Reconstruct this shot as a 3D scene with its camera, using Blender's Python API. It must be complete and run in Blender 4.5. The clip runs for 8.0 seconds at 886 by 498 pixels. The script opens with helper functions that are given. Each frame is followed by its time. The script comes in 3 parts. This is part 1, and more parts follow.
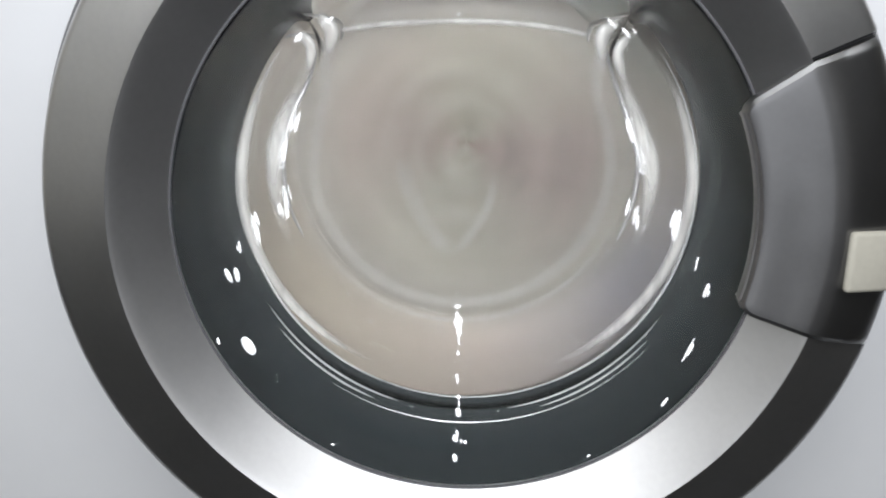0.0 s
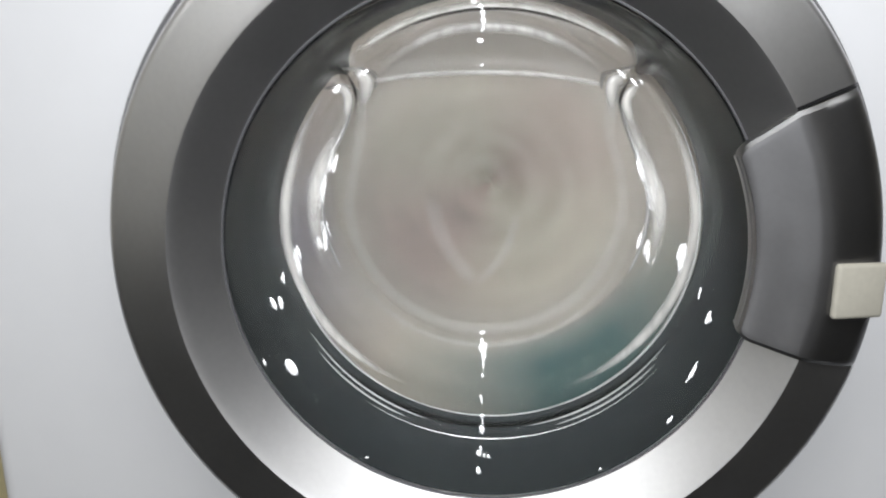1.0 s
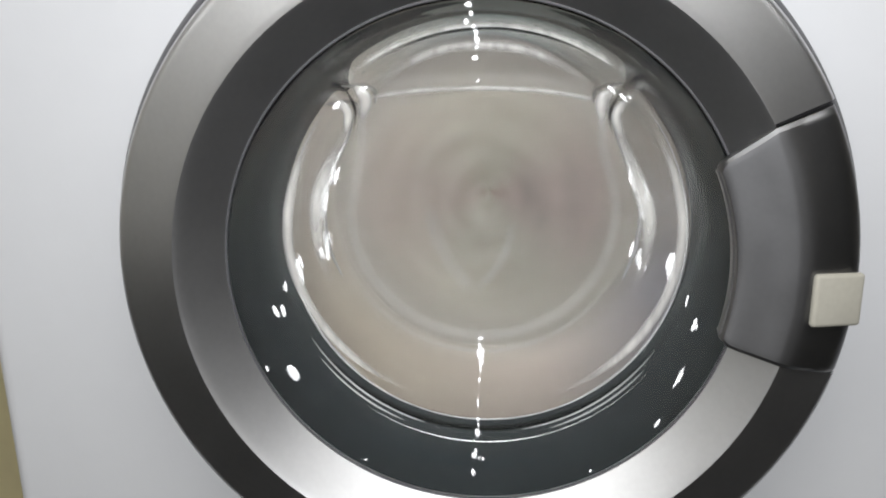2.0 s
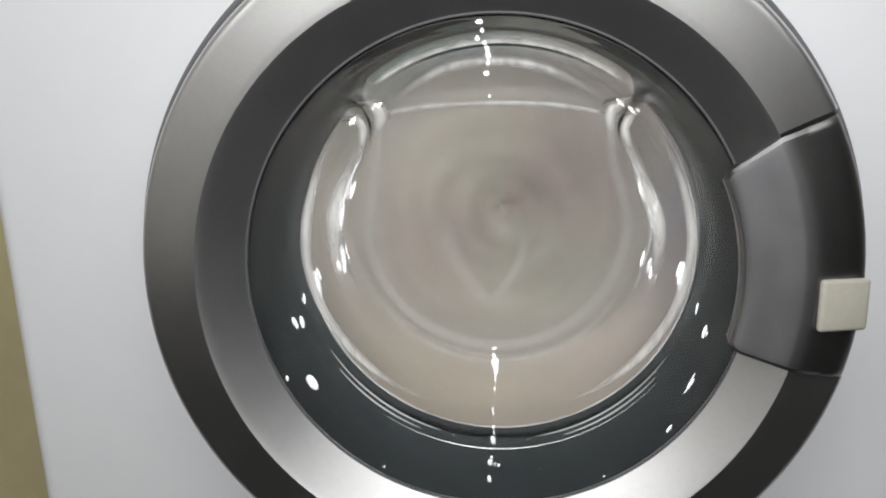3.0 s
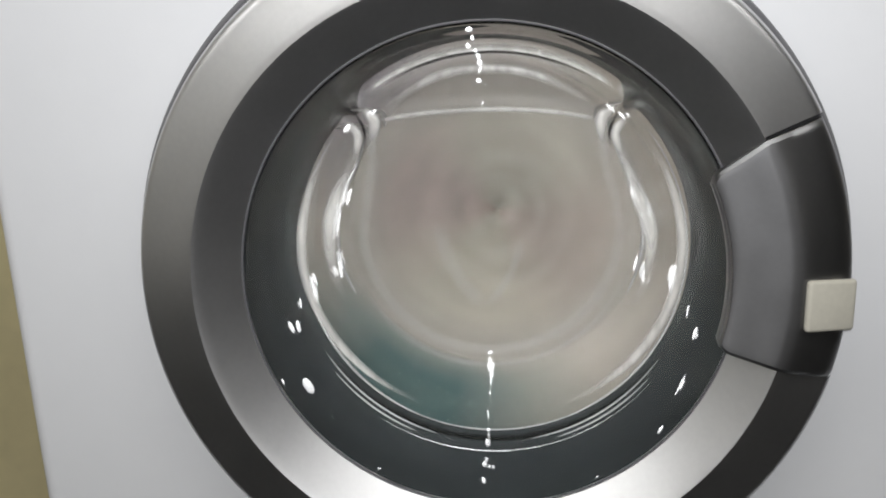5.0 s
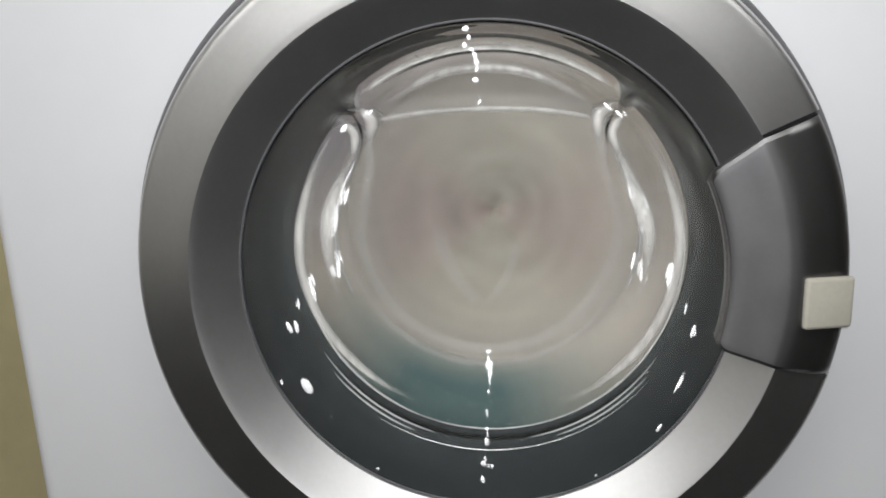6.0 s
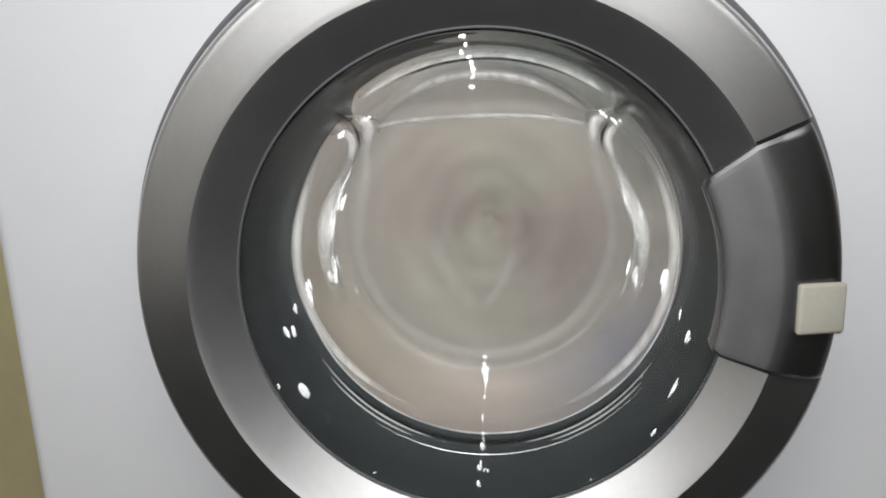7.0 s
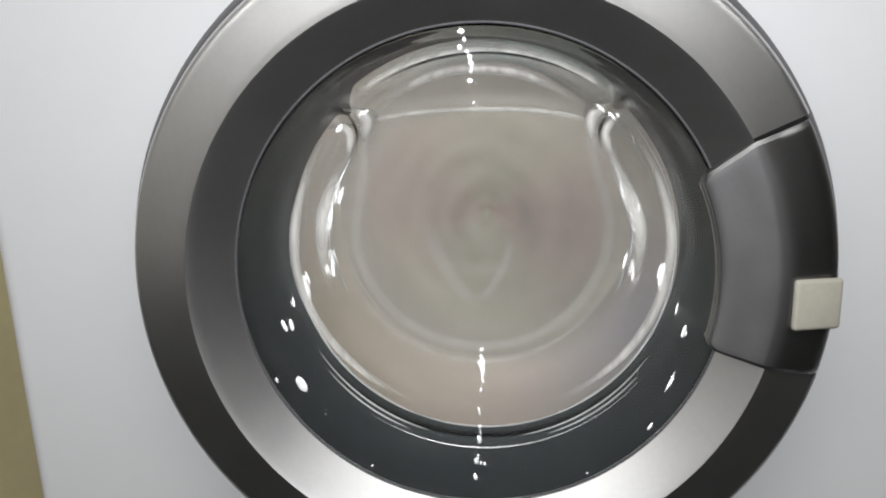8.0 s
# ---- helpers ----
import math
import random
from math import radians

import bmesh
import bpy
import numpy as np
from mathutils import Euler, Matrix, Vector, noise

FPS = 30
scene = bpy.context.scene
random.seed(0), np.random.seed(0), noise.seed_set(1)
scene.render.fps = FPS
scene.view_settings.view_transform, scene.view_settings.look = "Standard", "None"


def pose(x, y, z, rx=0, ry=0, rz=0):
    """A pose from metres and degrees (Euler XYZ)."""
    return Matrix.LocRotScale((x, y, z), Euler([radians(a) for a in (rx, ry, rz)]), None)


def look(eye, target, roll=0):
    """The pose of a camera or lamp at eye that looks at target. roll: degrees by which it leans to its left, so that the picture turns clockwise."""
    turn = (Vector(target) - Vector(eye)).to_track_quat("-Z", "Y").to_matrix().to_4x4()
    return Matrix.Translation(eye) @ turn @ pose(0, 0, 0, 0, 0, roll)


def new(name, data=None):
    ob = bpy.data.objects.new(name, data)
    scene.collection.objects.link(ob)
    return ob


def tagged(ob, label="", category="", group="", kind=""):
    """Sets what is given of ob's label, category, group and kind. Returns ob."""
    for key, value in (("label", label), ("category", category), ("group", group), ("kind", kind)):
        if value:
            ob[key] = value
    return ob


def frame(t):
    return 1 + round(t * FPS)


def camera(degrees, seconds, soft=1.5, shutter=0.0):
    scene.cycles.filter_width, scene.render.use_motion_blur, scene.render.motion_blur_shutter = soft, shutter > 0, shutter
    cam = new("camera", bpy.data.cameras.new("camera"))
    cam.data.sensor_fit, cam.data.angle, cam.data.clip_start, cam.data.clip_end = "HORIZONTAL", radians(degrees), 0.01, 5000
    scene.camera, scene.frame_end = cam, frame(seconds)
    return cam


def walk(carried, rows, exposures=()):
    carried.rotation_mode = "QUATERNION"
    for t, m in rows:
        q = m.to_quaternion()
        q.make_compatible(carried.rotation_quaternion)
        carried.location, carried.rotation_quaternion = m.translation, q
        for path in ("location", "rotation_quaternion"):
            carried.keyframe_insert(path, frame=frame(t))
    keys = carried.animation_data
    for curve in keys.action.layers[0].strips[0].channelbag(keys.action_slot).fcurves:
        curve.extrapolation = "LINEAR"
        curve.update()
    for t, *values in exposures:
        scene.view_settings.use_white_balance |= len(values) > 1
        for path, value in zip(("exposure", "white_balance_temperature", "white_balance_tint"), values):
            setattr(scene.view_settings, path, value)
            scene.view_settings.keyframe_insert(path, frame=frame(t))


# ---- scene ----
ZC = 0.43          # height of the door's axis over the floor
# t, x, y, z (from the door's axis), yaw, pitch, roll
PATH = [
    (0.0, 0.0007, -0.4988, 0.1202, 0.999, -15.971, 2.269),
    (0.5, 0.0046, -0.5239, 0.1215, 1.151, -15.039, 1.699),
    (1.0, 0.0068, -0.5502, 0.1351, 2.732, -14.238, 2.772),
    (1.5, 0.0133, -0.5592, 0.1415, 3.277, -14.688, 2.948),
    (2.0, 0.0202, -0.5703, 0.1455, 3.571, -14.158, 3.080),
    (2.2, 0.0219, -0.5735, 0.1445, 4.271, -13.880, 3.590),
    (3.3, 0.0206, -0.5868, 0.1462, 4.128, -12.915, 3.902),
    (3.5, 0.0258, -0.5868, 0.1438, 4.238, -12.691, 3.890),
    (4.0, 0.0277, -0.5925, 0.1461, 4.440, -12.462, 4.667),
    (4.5, 0.0300, -0.5944, 0.1433, 4.524, -12.501, 4.285),
    (6.0, 0.0301, -0.5939, 0.1443, 4.313, -12.696, 4.613),
    (6.5, 0.0300, -0.5947, 0.1422, 4.168, -12.388, 4.844),
    (7.0, 0.0302, -0.5988, 0.1439, 4.133, -12.267, 4.428),
    (7.5, 0.0295, -0.5979, 0.1453, 4.037, -12.444, 4.668),
    (8.0, 0.0279, -0.5990, 0.1491, 3.799, -13.060, 4.220),
]
cam = camera(46.5, 8.0, soft=1.9, shutter=0.8)
walk(cam, [(t, pose(x, y, z + ZC, 90 + p, r, w)) for t, x, y, z, w, p, r in PATH],
     exposures=[(0.0, 0.41, 6270, 10), (0.5, 0.45, 6300, 10), (1.0, 0.37, 6380, 10), (1.5, 0.27, 6400, 10), (2.2, 0.21, 6450, 10), (3.3, 0.13, 6500, 10), (8.0, 0.13, 6500, 10)])

# ---- light: a torch beside the lens in a dim closed room ----
world = bpy.data.worlds.new("world")
scene.world = world
world.use_nodes = True
world.node_tree.nodes["Background"].inputs[0].default_value = (0.8, 0.9, 1.0, 1)
world.node_tree.nodes["Background"].inputs[1].default_value = 0.01


def lamp(name, eye, target, size, watts, colour, deep=None):
    data = bpy.data.lights.new(name, "AREA")
    data.shape, data.size, data.energy, data.color = "DISK", size, watts, colour
    if deep:
        data.shape, data.size_y = "RECTANGLE", deep
    ob = new(name, data)
    ob.matrix_world = look(eye, target)
    return ob


# the torch of the phone that films, close beside the lens, and the room's wide pale ceiling light
lamp("torch_lamp", (0.030, -0.625, ZC + 0.165), (0.0, 0.0, ZC + 0.62), 0.016, 3.28, (0.98, 0.985, 1.0))
lamp("ceiling_light", (0.30, -1.50, 2.38), (0.30, -1.50, 0.0), 5.6, 50.0, (1.0, 0.995, 0.98), 1.0)


# ---- materials ----
def shader(name):
    m = bpy.data.materials.new(name)
    m.use_nodes = True
    nt = m.node_tree
    return m, nt, nt.nodes["Principled BSDF"]


def surface(name, colour, rough=0.5, metal=0.0, scale=60.0, vary=0.08, bump=0.0, bump_scale=None, coat=0.0, rough_vary=0.08, gloss=0.5):
    """Paint, rubber, plastic or metal with variation at two scales and a fine relief."""
    m, nt, b = shader(name)
    N, L = nt.nodes, nt.links
    co = N.new("ShaderNodeTexCoord")
    big, fine = N.new("ShaderNodeTexNoise"), N.new("ShaderNodeTexNoise")
    big.inputs["Scale"].default_value, fine.inputs["Scale"].default_value = scale * 0.12, scale
    big.inputs["Detail"].default_value, fine.inputs["Detail"].default_value = 4, 6
    for n in (big, fine):
        L.new(co.outputs["Object"], n.inputs["Vector"])
    mix = N.new("ShaderNodeMath")
    mix.operation = "ADD"
    L.new(big.outputs["Fac"], mix.inputs[0]), L.new(fine.outputs["Fac"], mix.inputs[1])
    ramp = N.new("ShaderNodeMapRange")
    ramp.inputs["From Min"].default_value, ramp.inputs["From Max"].default_value = 0.5, 1.5
    ramp.inputs["To Min"].default_value, ramp.inputs["To Max"].default_value = 1 - vary, 1 + vary
    L.new(mix.outputs[0], ramp.inputs["Value"])
    mul = N.new("ShaderNodeVectorMath")
    mul.operation = "SCALE"
    mul.inputs[0].default_value = colour
    L.new(ramp.outputs[0], mul.inputs["Scale"])
    L.new(mul.outputs[0], b.inputs["Base Color"])
    rr = N.new("ShaderNodeMapRange")
    rr.inputs["To Min"].default_value, rr.inputs["To Max"].default_value = rough - rough_vary, rough + rough_vary
    L.new(big.outputs["Fac"], rr.inputs["Value"])
    L.new(rr.outputs[0], b.inputs["Roughness"])
    b.inputs["Metallic"].default_value = metal
    b.inputs["Specular IOR Level"].default_value = gloss
    b.inputs["Coat Weight"].default_value = coat
    if bump:
        bp, tex = N.new("ShaderNodeBump"), N.new("ShaderNodeTexNoise")
        tex.inputs["Scale"].default_value, tex.inputs["Detail"].default_value = bump_scale or scale * 4, 5
        L.new(co.outputs["Object"], tex.inputs["Vector"])
        L.new(tex.outputs["Fac"], bp.inputs["Height"])
        bp.inputs["Strength"].default_value, bp.inputs["Distance"].default_value = bump, 0.001
        L.new(bp.outputs[0], b.inputs["Normal"])
    return m


WHITE = surface("white_enamel", (0.78, 0.79, 0.81), 0.32, scale=40, vary=0.02, bump=0.05, bump_scale=500)
SILVER = surface("silver_paint", (0.66, 0.66, 0.665), 0.36, metal=1.0, rough_vary=0.02, scale=300, vary=0.05, bump=0.010, bump_scale=2500)
HANDLE = surface("graphite_paint", (0.30, 0.30, 0.306), 0.36, metal=1.0, rough_vary=0.03, scale=300, vary=0.05, bump=0.012, bump_scale=2500)
PLASTIC = surface("dark_plastic", (0.10, 0.10, 0.108), 0.5, scale=200, vary=0.06, bump=0.05)
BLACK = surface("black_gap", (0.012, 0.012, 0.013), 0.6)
RUBBER = surface("grey_rubber", (0.024, 0.0275, 0.0300), 0.65, scale=90, vary=0.10, gloss=0.10)
STEEL = surface("drum_steel", (0.45, 0.45, 0.46), 0.34, metal=1.0, scale=120, vary=0.05)
FOAM = surface("off_white_foam", (0.50, 0.48, 0.41), 0.7, scale=260, vary=0.08, bump=0.15, bump_scale=900)
PLASTER = surface("wall_paint", (0.66, 0.58, 0.34), 0.5, scale=30, vary=0.12, bump=0.2, bump_scale=140)
TILE = surface("floor_tile", (0.018, 0.0175, 0.0170), 0.75, scale=20, vary=0.15, gloss=0.1)
CEIL = surface("ceiling_paint", (0.75, 0.75, 0.73), 0.8, scale=20, vary=0.03)
DARK_UNSEEN = surface("dark_unseen_wall", (0.02, 0.0196, 0.0192), 0.8, scale=20, vary=0.06, gloss=0.2)
ROOM = surface("room_paint", (0.36, 0.354, 0.345), 0.7, scale=20, vary=0.06)


def glass():
    m, nt, b = shader("door_glass")
    b.inputs["Base Color"].default_value = (0.96, 0.98, 0.97, 1)
    b.inputs["Transmission Weight"].default_value = 1.0
    b.inputs["Roughness"].default_value = 0.0
    b.inputs["IOR"].default_value = 1.20
    return m


GLASS = glass()


def water(name, rough, relief=0.0, coat=3.8):
    m, nt, b = shader(name)
    b.inputs["Base Color"].default_value = (0.97, 0.98, 0.98, 1)
    b.inputs["Transmission Weight"].default_value = 1.0
    b.inputs["Roughness"].default_value = 0.0
    b.inputs["IOR"].default_value = 1.03
    b.inputs["Coat Weight"].default_value = 1.0
    b.inputs["Coat Roughness"].default_value = rough
    b.inputs["Coat IOR"].default_value = coat
    if relief:
        N, L = nt.nodes, nt.links
        co, mp, nz, bp = N.new("ShaderNodeTexCoord"), N.new("ShaderNodeMapping"), N.new("ShaderNodeTexNoise"), N.new("ShaderNodeBump")
        mp.inputs["Scale"].default_value = (420, 160, 70)
        nz.inputs["Scale"].default_value, nz.inputs["Detail"].default_value = 1.0, 3.0
        bp.inputs["Strength"].default_value, bp.inputs["Distance"].default_value = relief, 0.002
        L.new(co.outputs["Object"], mp.inputs[0]), L.new(mp.outputs[0], nz.inputs["Vector"]), L.new(nz.outputs[0], bp.inputs["Height"])
        L.new(bp.outputs[0], b.inputs["Coat Normal"])
    return m


# strong coats, so that beads and strips added on the glass show as glints
WATER = water("water", 0.24)
DEW = water("water_and_glint_bead", 0.22, coat=1.7)
GLINT_COAT = water("glint_coat", 0.44)
SHEEN = water("highlight_coat", 0.36, 0.5)
SHEEN_WIDE = water("wide_highlight_coat", 0.50, 0.25)


def shine_shade_film(name, most, rough=0.32, contrast=0.35, colour=(0.84, 0.83, 0.79), gloss=0.5):
    """Painted shine and shade on the glass: white by default, half see-through, streaked downwards, thinning out to
    its edges.
    """
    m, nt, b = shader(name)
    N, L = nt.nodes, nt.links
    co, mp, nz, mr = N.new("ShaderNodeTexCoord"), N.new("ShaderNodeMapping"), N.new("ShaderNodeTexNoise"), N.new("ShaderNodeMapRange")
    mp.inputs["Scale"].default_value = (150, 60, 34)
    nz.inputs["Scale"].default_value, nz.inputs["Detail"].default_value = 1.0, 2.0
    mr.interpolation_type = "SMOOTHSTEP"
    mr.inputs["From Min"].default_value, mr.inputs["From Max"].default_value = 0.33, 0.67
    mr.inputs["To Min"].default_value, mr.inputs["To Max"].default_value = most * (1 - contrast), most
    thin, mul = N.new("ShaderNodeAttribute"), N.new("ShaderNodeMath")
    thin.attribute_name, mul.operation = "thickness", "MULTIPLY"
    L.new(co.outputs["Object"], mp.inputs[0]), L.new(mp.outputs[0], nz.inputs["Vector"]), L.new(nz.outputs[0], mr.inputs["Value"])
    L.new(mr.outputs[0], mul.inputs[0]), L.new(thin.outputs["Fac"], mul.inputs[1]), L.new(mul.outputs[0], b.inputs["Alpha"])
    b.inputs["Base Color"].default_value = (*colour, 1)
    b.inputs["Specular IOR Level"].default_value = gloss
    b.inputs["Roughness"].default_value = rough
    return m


# refracted pale bands, highlights and haze of the glass, painted as white film
SHINE_FAINT = shine_shade_film("faint_shine_film", 0.30)
SHINE_THIN = shine_shade_film("thin_shine_film", 0.58)
SHINE_EVEN = shine_shade_film("even_shine_film", 0.22, contrast=0.12)
SHINE = shine_shade_film("shine_film", 0.95, contrast=0.25)
SHINE_THICK = shine_shade_film("thick_shine_film", 1.0, contrast=0.32)
# shade and dark refracted lines of the glass, put into a near-black film
SHADE = shine_shade_film("painted_shade", 0.95, 0.9, 0.1, (0.012, 0.012, 0.013), 0.02)
SHINE_HAZE = shine_shade_film("hazy_shine_film", 0.16)


def cloth(name, colour, other, near, far):
    """Wet cotton; between two distances from the axis it gives way to another cloth, where all wrap together."""
    m = surface(name, colour, 0.9, scale=60, vary=0.5, bump=0.6, bump_scale=220)
    nt = m.node_tree
    N, L = nt.nodes, nt.links
    flat, length, fade, mix = N.new("ShaderNodeVectorMath"), N.new("ShaderNodeVectorMath"), N.new("ShaderNodeMapRange"), N.new("ShaderNodeMix")
    flat.operation, length.operation, mix.data_type = "MULTIPLY", "LENGTH", "RGBA"
    flat.inputs[1].default_value = (1, 0, 1)
    co = next(n for n in N if n.bl_idname == "ShaderNodeTexCoord")
    tint = next(n for n in N if n.bl_idname == "ShaderNodeVectorMath" and n.operation == "SCALE")
    L.new(co.outputs["Object"], flat.inputs[0]), L.new(flat.outputs[0], length.inputs[0])
    fade.interpolation_type = "SMOOTHSTEP"
    fade.inputs["From Min"].default_value, fade.inputs["From Max"].default_value = near, far
    L.new(length.outputs["Value"], fade.inputs["Value"]), L.new(fade.outputs[0], mix.inputs["Factor"])
    a, b = [k for k in mix.inputs if k.type == "RGBA"][:2]
    a.default_value, b.default_value = (*(other if near > 0.075 else colour), 1), (*(colour if near > 0.075 else other), 1)
    L.new([o for o in mix.outputs if o.type == "RGBA"][0], tint.inputs[0])
    return m


# ---- mesh helpers ----
def mesh_of(name, bm, material, smooth=True, angle=40):
    bmesh.ops.recalc_face_normals(bm, faces=bm.faces)
    me = bpy.data.meshes.new(name)
    bm.to_mesh(me)
    bm.free()
    me.materials.append(material)
    if smooth:
        me.polygons.foreach_set("use_smooth", [True] * len(me.polygons))
        me.set_sharp_from_angle(angle=radians(angle))
    return me


def part(name, bm, material, parent=None, label="", smooth=True, angle=40):
    ob = new(name, mesh_of(name, bm, material, smooth, angle))
    ob.parent = parent
    return tagged(ob, label)


def box(x0, x1, y0, y1, z0, z1, bevel=0.0, segments=3):
    bm = bmesh.new()
    bmesh.ops.create_cube(bm, size=1)
    for v in bm.verts:
        v.co = Vector((x0 + (v.co.x + 0.5) * (x1 - x0), y0 + (v.co.y + 0.5) * (y1 - y0), z0 + (v.co.z + 0.5) * (z1 - z0)))
    if bevel:
        bmesh.ops.bevel(bm, geom=bm.edges[:], offset=bevel, segments=segments, affect="EDGES", profile=0.5)
    return bm


def smooth_profile(pts, steps=6):
    """A Catmull-Rom curve through (r, y) points."""
    out = []
    for i in range(len(pts) - 1):
        a, b, c, d = pts[max(i - 1, 0)], pts[i], pts[i + 1], pts[min(i + 2, len(pts) - 1)]
        for k in range(steps):
            u = k / steps
            out.append(tuple(0.5 * (2 * q + (r - p) * u + (2 * p - 5 * q + 4 * r - s) * u * u + (3 * q - p - 3 * r + s) * u ** 3)
                             for p, q, r, s in zip(a, b, c, d)))
    out.append(tuple(pts[-1]))
    return out


def lathe(loop, a0=0.0, a1=360.0, n=160, closed_loop=True, warp=None, span=None):
    """Turns a profile of (r, y) round the door's axis (the y axis). Angles from the right, upwards."""
    bm = bmesh.new()
    full = abs(a1 - a0) >= 359.99 and not span
    cols = []
    for j in range(n if full else n + 1):
        a = radians(a0 + (a1 - a0) * j / n)
        col = []
        for r, y in loop:
            if span:
                lo, hi = span(r)
                a = radians(lo + (hi - lo) * j / n)
            if warp:
                r, y = warp(r, y, a)
            col.append(bm.verts.new((r * math.cos(a), y, r * math.sin(a))))
        cols.append(col)
    m, k = len(loop), len(cols)
    for j in range(k if full else k - 1):
        A, B = cols[j], cols[(j + 1) % k]
        for i in range(m if closed_loop else m - 1):
            q = (A[i], A[(i + 1) % m], B[(i + 1) % m], B[i])
            bm.faces.new(q)
    if not full and closed_loop:
        bm.faces.new(cols[0]), bm.faces.new(list(reversed(cols[-1])))
    return bm


# ---- room ----
def slab(name, x0, x1, y0, y1, z0, z1, material):
    return tagged(part(name, box(x0, x1, y0, y1, z0, z1), material, smooth=False), kind="structure")


# floor and side walls are unseen; their tones shape the door ring's reflections
slab("floor", -2.6, 3.3, -2.7, 0.62, -0.05, 0.0, TILE)
slab("ceiling", -2.6, 3.3, -2.7, 0.62, 2.4, 2.45, CEIL)
slab("unseen_wall_left", -2.6, -2.5, -2.6, 0.52, 0.0, 2.4, CEIL)
slab("unseen_wall_right", 3.2, 3.3, -2.6, 0.52, 0.0, 2.4, DARK_UNSEEN)
slab("wall_back", -2.6, 3.3, 0.52, 0.62, 0.0, 2.4, PLASTER)
slab("wall_front", -2.6, 3.3, -2.7, -2.6, 0.0, 2.4, ROOM)


# ---- washing machine ----
HOLE = 0.158
W2, HT, DEEP = 0.2995, 0.85, 0.50
machine = tagged(new("washing_machine"), "white enamelled front-loading washing machine with a silver-ringed glass door, spinning", "washing machine")
machine.location = (0, 0, 0)


def cabinet():
    """A hollow case: a front sheet with a round hole, and sides turned back from it."""
    bm = bmesh.new()
    n, th = 128, 0.008
    def ring(y, outer):
        vs = []
        for j in range(n):
            a = 2 * math.pi * j / n
            c, s = math.cos(a), math.sin(a)
            if outer:
                t = min((W2 - 0.010) / max(abs(c), 1e-6), ((HT - ZC - 0.012) if s > 0 else (ZC - 0.032)) / max(abs(s), 1e-6))
                vs.append(bm.verts.new((c * t, y, ZC + s * t)))
            else:
                vs.append(bm.verts.new((HOLE * c, y, ZC + HOLE * s)))
        return vs
    hb, hf, of = ring(0.03, False), ring(0.0, False), ring(0.0, True)
    rows = [hb, hf, of]
    for k in range(1, 6):
        u = k / 5 * math.pi / 2
        grow, back = 0.010 * math.sin(u), 0.010 * (1 - math.cos(u))
        row = []
        for v in of:
            x, z = v.co.x, v.co.z
            zx = ZC + (HT / 2 - ZC)
            sx = 1 if abs(x) > W2 - 0.0101 else 0
            sz = 1 if z > HT - 0.0121 or z < 0.0321 else 0
            row.append(bm.verts.new((x + math.copysign(grow * sx, x), back, z + math.copysign(grow * sz, z - zx))))
        rows.append(row)
    rows.append([bm.verts.new((v.co.x, DEEP, v.co.z)) for v in rows[-1]])
    for A, B in zip(rows, rows[1:]):
        for j in range(n):
            k = (j + 1) % n
            bm.faces.new((A[j], A[k], B[k], B[j]))
    bm.faces.new(rows[-1])
    return bm


part("cabinet", cabinet(), WHITE, machine, "white enamelled steel cabinet", angle=50)
for sx in (-1, 1):
    for y in (0.06, 0.44):
        bm = bmesh.new()
        bmesh.ops.create_cone(bm, cap_ends=True, segments=20, radius1=0.022, radius2=0.018, depth=0.03)
        bmesh.ops.translate(bm, verts=bm.verts, vec=(sx * 0.25, y, 0.015))
        part("foot", bm, BLACK, machine, "black rubber foot")

# rubber gasket between cabinet and drum
KNUCKLES = (131.2, 43.6)        # where the ends of the glass shelf fold into the wall
gasket_loop = smooth_profile([(0.1600, -0.0030), (0.1500, -0.0130), (0.1462, -0.0160), (0.1452, -0.0120), (0.1446, 0.002), (0.1428, 0.016), (0.1385, 0.031), (0.1325, 0.0415), (0.1276, 0.0465),
                              (0.1263, 0.0490), (0.1285, 0.0520), (0.142, 0.055), (0.156, 0.057), (0.168, 0.063), (0.176, 0.060), (0.182, 0.040), (0.178, 0.012)], 4)


def lip(r, y, a):
    """The gasket's lip stands back over the shelf and presses against the glass at its two ends."""
    d = math.degrees(a)
    near = max(0.0, min(1.0, (y - 0.025) / 0.02)) * max(0.0, min(1.0, (0.142 - r) / 0.01))
    away = min(1.0, max(0.0, (min(d - KNUCKLES[1], KNUCKLES[0] - d) - 1.0) / 6.0))
    push = 0.0050 * away * away * (3 - 2 * away)
    for k in KNUCKLES:
        push -= 0.0058 * math.exp(-((d - k) / 1.7) ** 2)
    return r + push * near, y


g = part("gasket", lathe(gasket_loop, n=360, warp=lip), RUBBER, machine, "dark grey rubber door gasket")
g.location = (0, 0, ZC)

# door ring
A_TOP, A_BOT = 24.6, -20.4       # the handle lies between these angles where it crosses the ridge


def top_edge(r):
    return A_TOP - 2.2 * max(0.0, (0.166 - r) / 0.033) - 1.5 * max(0.0, (r - 0.166) / 0.034)


def bottom_edge(r):
    return A_BOT + 0.8 * max(0.0, (r - 0.166) / 0.034)


OUTER_BAND = ([(0.1960, -0.0235), (0.2004, -0.0240), (0.2007, -0.0290)] +
              smooth_profile([(0.2003, -0.0306), (0.1992, -0.0331), (0.1962, -0.0355), (0.190, -0.0378), (0.176, -0.0430), (0.1690, -0.0456)], 4) +
              [(0.1659, -0.0465), (0.1640, -0.0440), (0.1640, -0.0300), (0.190, -0.0235)])
